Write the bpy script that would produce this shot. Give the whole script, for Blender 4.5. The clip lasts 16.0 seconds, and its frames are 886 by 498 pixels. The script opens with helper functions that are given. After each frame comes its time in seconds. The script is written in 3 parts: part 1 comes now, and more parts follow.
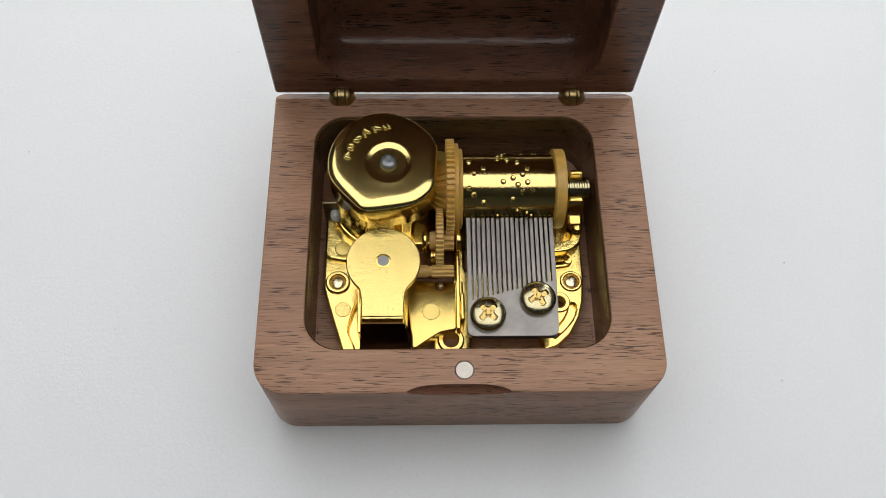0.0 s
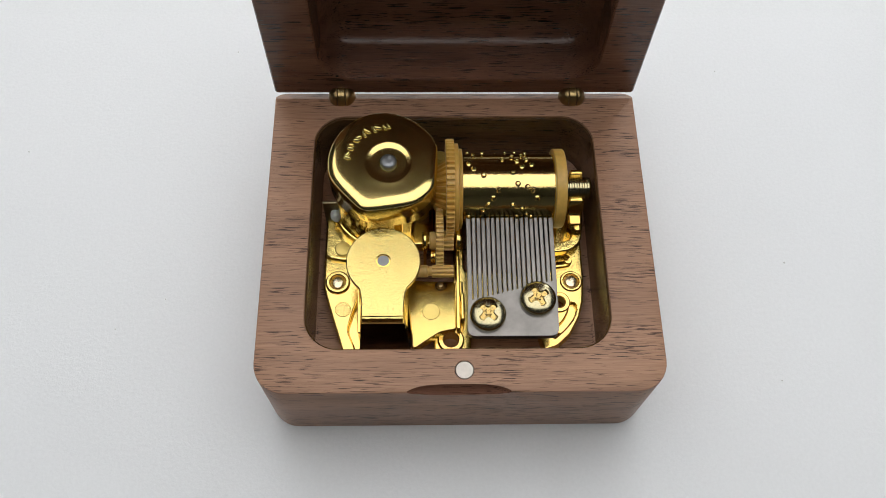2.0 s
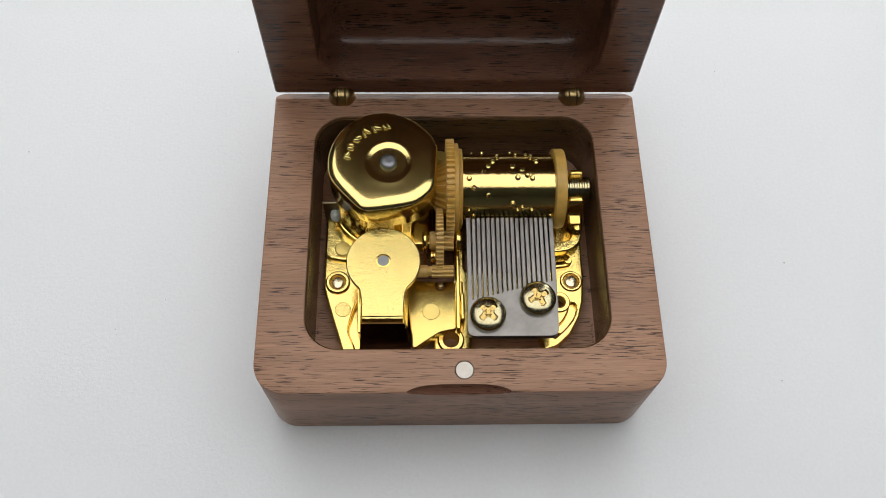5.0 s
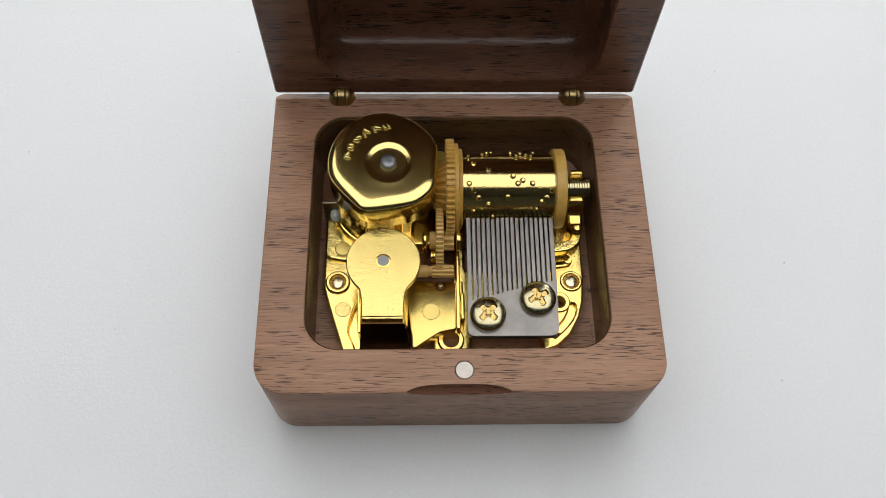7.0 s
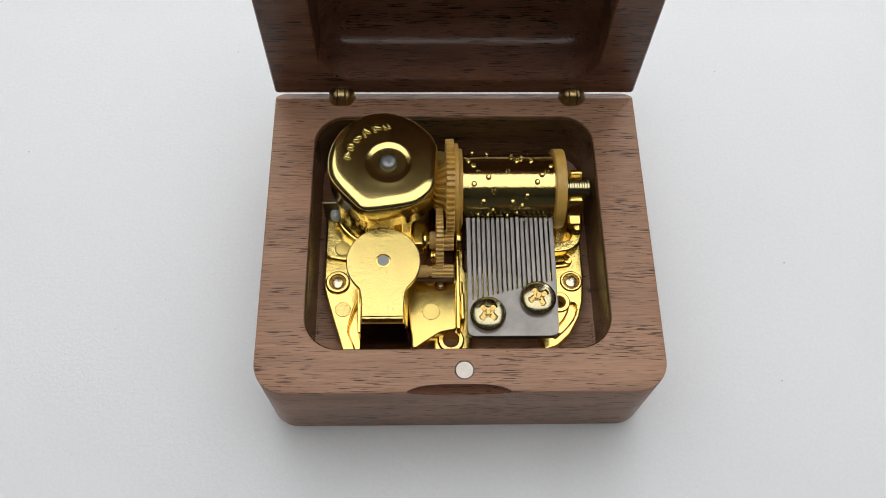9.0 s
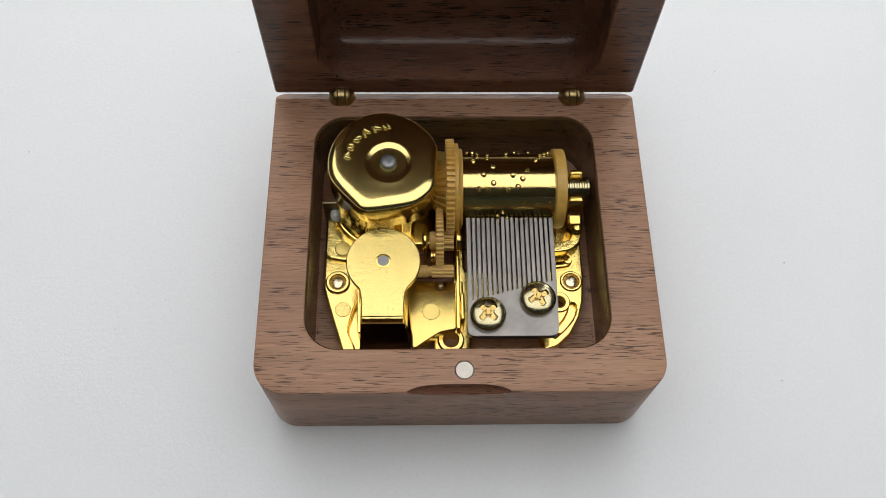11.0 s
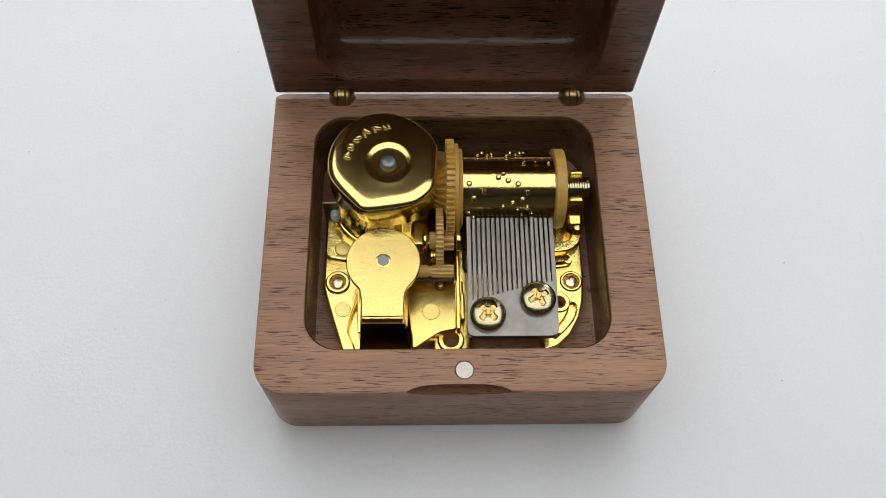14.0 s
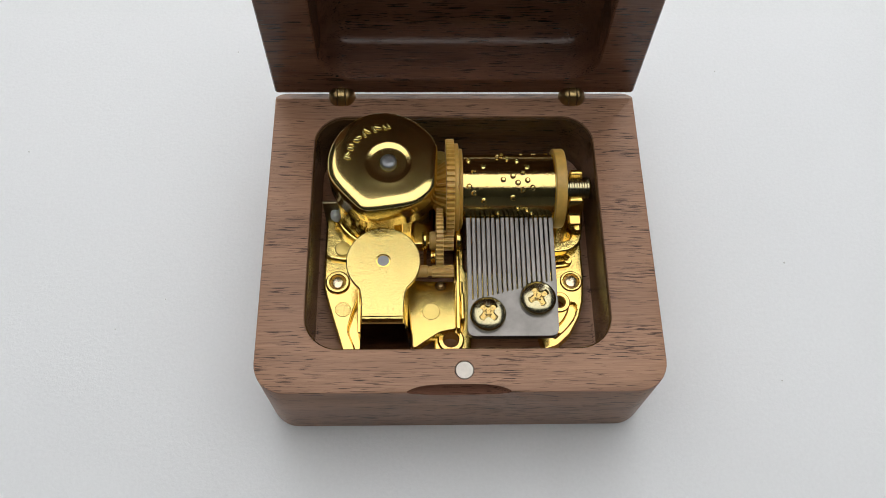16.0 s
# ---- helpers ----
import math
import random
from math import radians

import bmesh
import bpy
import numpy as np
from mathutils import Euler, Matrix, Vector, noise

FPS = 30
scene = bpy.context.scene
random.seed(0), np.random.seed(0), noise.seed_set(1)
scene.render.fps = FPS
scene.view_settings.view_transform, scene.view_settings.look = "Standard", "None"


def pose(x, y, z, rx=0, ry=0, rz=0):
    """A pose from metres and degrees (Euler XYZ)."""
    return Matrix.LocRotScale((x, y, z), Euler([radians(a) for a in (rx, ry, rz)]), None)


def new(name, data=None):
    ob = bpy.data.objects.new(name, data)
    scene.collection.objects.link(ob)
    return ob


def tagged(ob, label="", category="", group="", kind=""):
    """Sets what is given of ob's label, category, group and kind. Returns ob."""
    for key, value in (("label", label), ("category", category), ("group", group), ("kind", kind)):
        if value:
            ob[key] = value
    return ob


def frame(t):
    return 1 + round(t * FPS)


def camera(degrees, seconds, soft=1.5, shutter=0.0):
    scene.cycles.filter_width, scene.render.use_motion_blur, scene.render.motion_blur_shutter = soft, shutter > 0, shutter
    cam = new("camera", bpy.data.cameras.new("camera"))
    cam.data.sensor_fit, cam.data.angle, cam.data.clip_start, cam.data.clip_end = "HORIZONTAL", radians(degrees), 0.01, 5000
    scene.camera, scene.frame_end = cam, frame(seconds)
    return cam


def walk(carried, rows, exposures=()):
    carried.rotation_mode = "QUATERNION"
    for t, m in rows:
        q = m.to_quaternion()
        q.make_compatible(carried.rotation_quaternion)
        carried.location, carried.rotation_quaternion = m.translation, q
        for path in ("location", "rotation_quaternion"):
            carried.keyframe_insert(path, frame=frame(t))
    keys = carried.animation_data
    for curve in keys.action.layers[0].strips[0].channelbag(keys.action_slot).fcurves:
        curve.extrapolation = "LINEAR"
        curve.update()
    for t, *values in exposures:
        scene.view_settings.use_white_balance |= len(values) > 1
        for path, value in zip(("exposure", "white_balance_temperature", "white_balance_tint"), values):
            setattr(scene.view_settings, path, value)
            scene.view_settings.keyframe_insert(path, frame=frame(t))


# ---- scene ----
# Built in millimetres (MM turns them into metres).
MM = 0.001
TABLE_Z = -1.4

# ---- camera: it stands still over the box ----
cam = camera(54.13, 16.0, soft=0.7)
EYE = Vector((-6.099, -70.757, 160.846)) * MM
RIGHT, UP, AHEAD = Vector((0.99975, -0.01369, 0.01775)), Vector((0.00464, 0.90104, 0.43372)), Vector((0.02193, 0.43352, -0.90087))
STAND = Matrix((RIGHT, UP, -AHEAD)).transposed().to_4x4()
STAND.translation = EYE
walk(cam, [(0.0, STAND), (16.0, STAND)], exposures=[(0.0, 0.0), (12.5, 0.0), (15.0, -0.015), (16.0, -0.04)])

# ---- light: a wide luminous ceiling and an added glow behind the box ----
scene.view_settings.exposure = 0.0
world = bpy.data.worlds.new("room_dusk")
world.use_nodes = True
world.node_tree.nodes["Background"].inputs["Color"].default_value = (0.8, 0.9, 1.0, 1)
world.node_tree.nodes["Background"].inputs["Strength"].default_value = 0.05
scene.world = world
PANEL_STRENGTH = 1.258
REAR_GLOW_STRENGTH = 2.5


# ---- materials ----
def material(name, rough=0.5, metal=0.0, color=(0.5, 0.5, 0.5)):
    m = bpy.data.materials.new(name)
    m.use_nodes = True
    n = m.node_tree.nodes
    b = n["Principled BSDF"]
    b.inputs["Roughness"].default_value = rough
    b.inputs["Metallic"].default_value = metal
    b.inputs["Base Color"].default_value = (*color, 1)
    return m, n, m.node_tree.links, b


def coords(n, l, scale=(1, 1, 1), turn=(0, 0, 0), kind="Object"):
    tc, mp = n.new("ShaderNodeTexCoord"), n.new("ShaderNodeMapping")
    mp.inputs["Scale"].default_value = scale
    mp.inputs["Rotation"].default_value = turn
    l.new(tc.outputs[kind], mp.inputs["Vector"])
    return mp.outputs["Vector"]


def noise_tex(n, l, vec, scale, detail=4.0, rough=0.55, distort=0.0):
    t = n.new("ShaderNodeTexNoise")
    t.inputs["Scale"].default_value = scale
    t.inputs["Detail"].default_value = detail
    t.inputs["Roughness"].default_value = rough
    t.inputs["Distortion"].default_value = distort
    l.new(vec, t.inputs["Vector"])
    return t.outputs["Fac"]


def ramp(n, l, fac, stops):
    r = n.new("ShaderNodeValToRGB")
    e = r.color_ramp.elements
    while len(e) < len(stops):
        e.new(0.5)
    for k, (at, c) in zip(e, stops):
        k.position = at
        k.color = (*c, 1) if len(c) == 3 else c
    l.new(fac, r.inputs["Fac"])
    return r.outputs["Color"]


def blend(n, l, fac, a, b, how="MIX"):
    x = n.new("ShaderNodeMix")
    x.data_type, x.blend_type = "RGBA", how
    for sock, v in ((x.inputs[0], fac), (x.inputs[6], a), (x.inputs[7], b)):
        if isinstance(v, (int, float)):
            sock.default_value = v
        elif isinstance(v, tuple):
            sock.default_value = (*v, 1)
        else:
            l.new(v, sock)
    return x.outputs[2]


def bump(n, l, b, height, strength, distance):
    k = n.new("ShaderNodeBump")
    k.inputs["Strength"].default_value = strength
    k.inputs["Distance"].default_value = distance
    l.new(height, k.inputs["Height"])
    l.new(k.outputs["Normal"], b.inputs["Normal"])
    return k


def ranged(n, l, fac, lo, hi):
    r = n.new("ShaderNodeMapRange")
    r.inputs["To Min"].default_value = lo
    r.inputs["To Max"].default_value = hi
    l.new(fac, r.inputs["Value"])
    return r.outputs["Result"]


def walnut(name, light, dark, seed, rough=0.42, gloss=0.38, sheen=0.09):
    """Walnut with the grain along x: broad soft bands, fine fibre, and short dark pores."""
    m, n, l, b = material(name, rough)
    b.inputs["Specular IOR Level"].default_value = gloss
    band = noise_tex(n, l, coords(n, l, (12 + seed, 150, 150), (0, 0, 0.05)), 1.0, 5, 0.6, 0.8)
    fibre = noise_tex(n, l, coords(n, l, (160, 4600 + 7 * seed, 4600), (0, 0, 0.03)), 1.0, 4, 0.65)
    pore = noise_tex(n, l, coords(n, l, (270, 7600 + 11 * seed, 3800), (0, 0, 0.035)), 1.0, 1.2, 0.5, 0.12)
    where = noise_tex(n, l, coords(n, l, (60, 330, 330)), 1.0, 3, 0.6)
    mid = tuple((x + y) / 2 for x, y in zip(light, dark))
    base = ramp(n, l, band, [(0.28, dark), (0.46, mid), (0.72, light)])
    fib = ramp(n, l, fibre, [(0.3, (0.70, 0.67, 0.65)), (0.5, (0.97, 0.97, 0.97)), (0.7, (1.22, 1.23, 1.25))])
    c = blend(n, l, 0.8, base, fib, "MULTIPLY")
    both = n.new("ShaderNodeMath")
    both.operation = "MULTIPLY_ADD"
    both.inputs[1].default_value = 0.5
    l.new(where, both.inputs[0])
    l.new(pore, both.inputs[2])
    pmask = ramp(n, l, both.outputs[0], [(0.868, (0, 0, 0)), (0.908, (1, 1, 1))])
    c = blend(n, l, pmask, c, (0.25 * dark[0], 0.21 * dark[1], 0.18 * dark[2]))
    l.new(c, b.inputs["Base Color"])
    l.new(ranged(n, l, fibre, rough - sheen, rough + sheen), b.inputs["Roughness"])
    add = n.new("ShaderNodeMath")
    add.operation = "SUBTRACT"
    l.new(fibre, add.inputs[0])
    l.new(pmask, add.inputs[1])
    bump(n, l, b, add.outputs[0], 0.45, 0.00005)
    return m


def metal(name, color, rough, grain=0.0, grain_size=2500, tarnish=0.15, dark=0.55):
    """Plated metal with blotches, fine grain and scratches."""
    m, n, l, b = material(name, rough, 1.0, color)
    v = coords(n, l)
    blotch = noise_tex(n, l, v, 220, 4, 0.6)
    tint = ramp(n, l, blotch, [(0.3, tuple(dark * x for x in color)), (0.62, color)])
    l.new(blend(n, l, tarnish, color, tint), b.inputs["Base Color"])
    fine = noise_tex(n, l, v, grain_size, 3, 0.6)
    l.new(ranged(n, l, fine, max(0.02, rough - 0.05), rough + 0.07), b.inputs["Roughness"])
    if grain:
        bump(n, l, b, fine, grain, 0.00006)
    return m


WOOD = walnut("walnut_body", (0.440, 0.238, 0.140), (0.295, 0.152, 0.087), 1, 0.40, 0.45)
# rough walnut for the notch, its shade put into the colour
NOTCH_SHADE = walnut("shaded_notch_walnut", (0.20, 0.090, 0.055), (0.13, 0.058, 0.036), 4, 0.75, 0.1)
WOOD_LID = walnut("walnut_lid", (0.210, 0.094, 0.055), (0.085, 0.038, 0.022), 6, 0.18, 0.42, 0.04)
LINING = walnut("dark_lacquered_walnut", (0.165, 0.090, 0.040), (0.075, 0.040, 0.019), 3, 0.2, 0.5)
GOLD = metal("polished_gold_plate", (0.93, 0.66, 0.18), 0.12, 0.14, 1100)
GOLD_SATIN = metal("satin_gold_plate", (0.82, 0.63, 0.22), 0.25, 0.75, 3600, 0.08)
GOLD_BASE = metal("cast_gold_plate", (0.92, 0.69, 0.22), 0.17, 0.3, 1100)
GOLD_DRUM = metal("drum_gold_plate", (0.90, 0.71, 0.27), 0.10, 0.30, 2300, 0.25)
STEEL = metal("comb_steel", (0.26, 0.243, 0.226), 0.33, 0.2, 2600, 0.8, 0.62)
SCREW = metal("brass_screw", (0.60, 0.53, 0.32), 0.2, 0.2, 1800, 0.3)
GOLD_DULL = metal("dull_gold_rivet", (0.78, 0.59, 0.19), 0.34, 0.5, 1800, 0.3)
GOLD_FOOT = metal("smooth_gold_plate", (0.80, 0.60, 0.19), 0.22, 0.5, 2800, 0.15)
GOLD_COVER = metal("barrel_cover_gold", (0.90, 0.72, 0.27), 0.15, 0.10, 3600, 0.4, 0.6)
# gold face that mirrors dark wood; that darkness is put into this colour
DARK_FRONT = metal("dark_front_face", (0.07, 0.04, 0.02), 0.18, 0.1, 1500)
SPRING = metal("bronzed_spring_steel", (0.30, 0.25, 0.15), 0.3, 0.6, 1500, 0.5, 0.5)
RIVET = metal("zinc_rivet", (0.30, 0.30, 0.30), 0.45, 0.2, 1600, 0.4)
GOLD_HAMMERED = metal("hammered_gold", (0.92, 0.72, 0.24), 0.16, 1.0, 1500, 0.3)
ARBOR = metal("bright_zinc", (0.36, 0.37, 0.39), 0.42, 1.0, 1100, 0.9, 0.4)
SLOT = metal("gold_slot", (0.70, 0.49, 0.17), 0.26, 0.6, 1400, 0.5, 0.5)
NICKEL = metal("pale_brass_rivet", (0.86, 0.74, 0.50), 0.24, 0.3, 1600, 0.3)
MAGNET = metal("nickel_magnet", (0.52, 0.48, 0.43), 0.42, 0.5, 700, 0.8, 0.6)
BRASS_OLD = metal("aged_brass", (0.40, 0.28, 0.13), 0.32, 0.4, 1200, 0.7, 0.4)
BRASS = metal("worn_brass", (0.52, 0.38, 0.17), 0.28, 0.3, 1200, 0.5, 0.5)


def plastic(name, color, rough):
    m, n, l, b = material(name, rough, 0, color)
    f = noise_tex(n, l, coords(n, l), 700, 3)
    l.new(ramp(n, l, f, [(0.3, tuple(0.82 * x for x in color)), (0.7, color)]), b.inputs["Base Color"])
    b.inputs["Subsurface Weight"].default_value = 0.15
    b.inputs["Subsurface Radius"].default_value = (0.001, 0.0007, 0.0003)
    return m


CREAM = plastic("amber_plastic", (0.82, 0.51, 0.12), 0.34)
CREAM_PALE = plastic("pale_amber_plastic", (0.80, 0.53, 0.17), 0.38)
WHITE_BEAD = plastic("white_grease", (0.75, 0.75, 0.72), 0.4)


def table_material():
    m, n, l, b = material("white_laminate", 0.42, 0, (0.8, 0.8, 0.8))
    v = coords(n, l)
    big, fine = noise_tex(n, l, v, 9, 4), noise_tex(n, l, v, 1400, 3, 0.7)
    c = ramp(n, l, big, [(0.3, (0.768, 0.783, 0.796)), (0.7, (0.790, 0.802, 0.814))])
    f = ramp(n, l, fine, [(0.3, (0.93, 0.93, 0.93)), (0.65, (1, 1, 1))])
    l.new(blend(n, l, 0.6, c, f, "MULTIPLY"), b.inputs["Base Color"])
    bump(n, l, b, fine, 0.4, 0.00012)
    return m


TABLE = table_material()
WALL = material("dim_wall_paint", 0.8, 0, (0.06, 0.06, 0.063))[0]
DARK_SEAM = material("dark_seam", 0.6, 0, (0.03, 0.025, 0.015))[0]
SPECK = material("dust", 0.9, 0, (0.58, 0.57, 0.56))[0]


def glow(name, color, strength):
    m, n, l, b = material(name)
    b.inputs["Emission Color"].default_value = (*color, 1)
    b.inputs["Emission Strength"].default_value = strength
    b.inputs["Base Color"].default_value = (0.8, 0.8, 0.8, 1)
    return m


REAR_GLOW = glow("rear_glow", (0.97, 0.99, 1.0), REAR_GLOW_STRENGTH)
DIFFUSER = glow("panel_diffuser", (1.0, 0.993, 0.98), PANEL_STRENGTH)


# ---- mesh helpers (millimetres) ----
def part(name, bm, mat, parent=None, label="", sharp=35):
    bmesh.ops.recalc_face_normals(bm, faces=bm.faces)
    me = bpy.data.meshes.new(name)
    bm.transform(Matrix.Scale(MM, 4))
    bm.to_mesh(me)
    bm.free()
    me.polygons.foreach_set("use_smooth", [True] * len(me.polygons))
    me.set_sharp_from_angle(angle=radians(sharp))
    me.materials.append(mat)
    ob = new(name, me)
    ob.parent = parent
    return tagged(ob, label)


def loop_circle(x, y, r, n=32):
    return [(x + r * math.cos(2 * math.pi * i / n), y + r * math.sin(2 * math.pi * i / n)) for i in range(n)]


def rounded(points, seg=6):
    """A closed outline from (x, y, corner radius)."""
    out, k = [], len(points)
    for i in range(k):
        a, p, b = (Vector(points[j % k][:2]) for j in (i - 1, i, i + 1))
        r = points[i][2]
        if r <= 0:
            out.append(tuple(p))
            continue
        u, v = (a - p).normalized(), (b - p).normalized()
        ang = math.acos(max(-1, min(1, u.dot(v))))
        d = min(r / math.tan(ang / 2), (a - p).length * 0.49, (b - p).length * 0.49)
        s, e = p + u * d, p + v * d
        for q in range(seg + 1):
            t = q / seg
            out.append(tuple((1 - t) ** 2 * s + 2 * t * (1 - t) * p + t * t * e))
    return out


def rect(x0, x1, y0, y1, r, seg=6):
    c = []
    for cx, cy, a in ((x1 - r, y1 - r, 0), (x0 + r, y1 - r, 90), (x0 + r, y0 + r, 180), (x1 - r, y0 + r, 270)):
        for q in range(seg + 1):
            t = radians(a + 90 * q / seg)
            c.append((cx + r * math.cos(t), cy + r * math.sin(t)))
    return c


def area(loop):
    return sum(a[0] * b[1] - b[0] * a[1] for a, b in zip(loop, loop[1:] + loop[:1])) / 2


def inset(loop, d):
    """The outline moved to its left by d."""
    out, k = [], len(loop)
    for i in range(k):
        a, p, b = (Vector(loop[j % k]) for j in (i - 1, i, i + 1))
        u, v = (p - a), (b - p)
        u = u.normalized() if u.length > 1e-6 else v.normalized()
        v = v.normalized() if v.length > 1e-6 else u
        nu, nv = Vector((-u.y, u.x)), Vector((-v.y, v.x))
        m = nu + nv
        m = m / max(0.5, m.dot(nu)) if m.length > 1e-6 else nu
        out.append(tuple(p + m * d))
    return out


def bridge(bm, a, b):
    for i in range(len(a)):
        j = (i + 1) % len(a)
        bm.faces.new((a[i], a[j], b[j], b[i]))


def ring(bm, loop, z):
    return [bm.verts.new((x, y, z)) for x, y in loop]


def loft(rings, caps=(True, True)):
    """Outlines of equal count, each (outline, z), joined to a skin."""
    bm = bmesh.new()
    vs = [ring(bm, lp, z) for lp, z in rings]
    for a, b in zip(vs, vs[1:]):
        bridge(bm, a, b)
    if caps[0]:
        bm.faces.new(vs[0])
    if caps[1]:
        bm.faces.new(vs[-1])
    return bm


def slab(loops, z0, z1, b=0.15, seg=2):
    """A plate with rounded upper edges; loops[0] is its outline, the rest are holes."""
    bm = bmesh.new()
    tops, bots = [], []
    for i, lp in enumerate(loops):
        if (area(lp) > 0) == (i > 0):
            lp = lp[::-1]
        rings = [ring(bm, lp, z0)]
        for q in range(seg + 1):
            t = q / seg * math.pi / 2
            rings.append(ring(bm, inset(lp, b * (1 - math.cos(t))), z1 - b + b * math.sin(t)))
        rings.append(ring(bm, inset(lp, b + 0.04), z1))
        for p, q in zip(rings, rings[1:]):
            bridge(bm, p, q)
        bots.append(rings[0])
        tops.append(rings[-1])
    for group in (tops, bots):
        if len(group) == 1:
            bm.faces.new(group[0])
        else:
            edges = [bm.edges.get((r[i], r[(i + 1) % len(r)])) for r in group for i in range(len(r))]
            bmesh.ops.triangle_fill(bm, edges=edges, use_beauty=True)
    return bm


def lathe(profile, n=40):
    """A turned shape about z from (radius, z)."""
    bm = bmesh.new()
    rows = []
    for r, z in profile:
        rows.append([bm.verts.new((0, 0, z))] if r <= 1e-6 else ring(bm, loop_circle(0, 0, r, n), z))
    for a, b in zip(rows, rows[1:]):
        if len(a) == 1 and len(b) == 1:
            continue
        for i in range(n):
            j = (i + 1) % n
            if len(a) == 1:
                bm.faces.new((a[0], b[j], b[i]))
            elif len(b) == 1:
                bm.faces.new((a[i], a[j], b[0]))
            else:
                bm.faces.new((a[i], a[j], b[j], b[i]))
    return bm


def box(x0, x1, y0, y1, z0, z1, b=0.15):
    return slab([rect(x0, x1, y0, y1, min(b * 2, (x1 - x0) / 3, (y1 - y0) / 3), 3)], z0, z1, b)


def moved(bm, m):
    bm.transform(m)
    return bm


def place(x, y, z, rx=0, ry=0, rz=0):
    """A pose in millimetres for a bmesh."""
    return pose(x, y, z, rx, ry, rz)


def joined(*parts):
    bm = parts[0]
    for p in parts[1:]:
        me = bpy.data.meshes.new("piece")
        p.to_mesh(me)
        p.free()
        bm.from_mesh(me)
        bpy.data.meshes.remove(me)
    return bm


def cut(bm, *cutters):
    """bm less the cutters (all closed bmeshes, in millimetres)."""
    for c in cutters:
        obs = []
        for k in (bm, c):
            bmesh.ops.recalc_face_normals(k, faces=k.faces)
            me = bpy.data.meshes.new("carving")
            k.to_mesh(me)
            k.free()
            obs.append(new("carving", me))
        mod = obs[0].modifiers.new("cut", "BOOLEAN")
        mod.object, mod.operation, mod.solver = obs[1], "DIFFERENCE", "EXACT"
        bpy.context.view_layer.update()
        me = bpy.data.meshes.new_from_object(obs[0].evaluated_get(bpy.context.evaluated_depsgraph_get()))
        bm = bmesh.new()
        bm.from_mesh(me)
        bpy.data.meshes.remove(me)
        for o in obs:
            d = o.data
            bpy.data.objects.remove(o)
            bpy.data.meshes.remove(d)
    return bm


def empty(name, x=0, y=0, z=0):
    ob = new(name)
    ob.location = (x * MM, y * MM, z * MM)
    ob.empty_display_size = 0.005
    return ob


def child(name, bm, mat, parent, x, y, z, label=""):
    """A part whose own origin stands at x, y, z in its parent's space."""
    ob = part(name, bm, mat, parent, label)
    ob.location = (x * MM, y * MM, z * MM)
    return ob


# ---- the room and the table ----
def build_room():
    def sheet(name, x0, x1, y0, y1, z0, z1, mat):
        ob = part(name, box(x0, x1, y0, y1, z0, z1, 1.0), mat)
        tagged(ob, "dim grey painted room surface", name.split("_")[0], kind="structure")
        return ob
    sheet("ceiling", -880, 880, -880, 880, 632, 660, WALL)
    # the back wall has a wide opening for an added, unseen glowing sheet
    sheet("wall_north", -880, -540, 880, 910, -30, 660, WALL)
    sheet("wall_north", 690, 880, 880, 910, -30, 660, WALL)
    sheet("wall_north", -540, 690, 880, 910, -30, 60, WALL)
    sheet("wall_north", -540, 690, 880, 910, 560, 660, WALL)
    sheet("wall_south", -880, 880, -910, -880, -30, 660, WALL)
    sheet("wall_west", -910, -880, -880, 880, -30, 660, WALL)
    sheet("wall_east", 880, 910, -880, 880, -30, 660, WALL)
    tagged(part("back_glow", box(-620, 770, 940, 950, 0, 620, 2), REAR_GLOW), "bright glowing sheet added behind the wall opening", "back_glow", kind="structure")
    top = part("tabletop", box(-878, 878, -878, 878, -29, TABLE_Z, 2.0), TABLE)
    tagged(top, "white laminate table top with a fine satin grain", "table top", kind="structure")
    panel = tagged(empty("ceiling_light"), "wide white glowing panel fixed under the ceiling", "ceiling light")
    part("frame", slab([rect(-510, 580, -266, 860, 8, 3), rect(-490, 560, -246, 840, 5, 3)], 600, 631, 3), WALL, panel)
    part("diffuser", box(-490, 560, -246, 840, 608, 628, 1.0), DIFFUSER, panel)
    for x, y, r in ((-48.9, 58.2, 0.16), (68.7, 3.8, 0.2), (-67.1, -9.9, 0.15), (61.5, 52.7, 0.16), (-91.8, 31.2, 0.16), (-58.0, -3.6, 0.13), (63.6, -21.5, 0.15), (-45.6, -56.0, 0.15)):
        k = part("dust_speck", lathe([(0, 0), (r, 0.02), (0.7 * r, 0.18), (0, 0.22)], 7), SPECK)
        k.location = (x * MM, y * MM, TABLE_Z * MM)
        tagged(k, "tiny grey dust speck lying on the white table", "dust speck", "dust on the table")


# ---- the wooden box ----
RIM = 20.31
HINGE_Y = 30.4


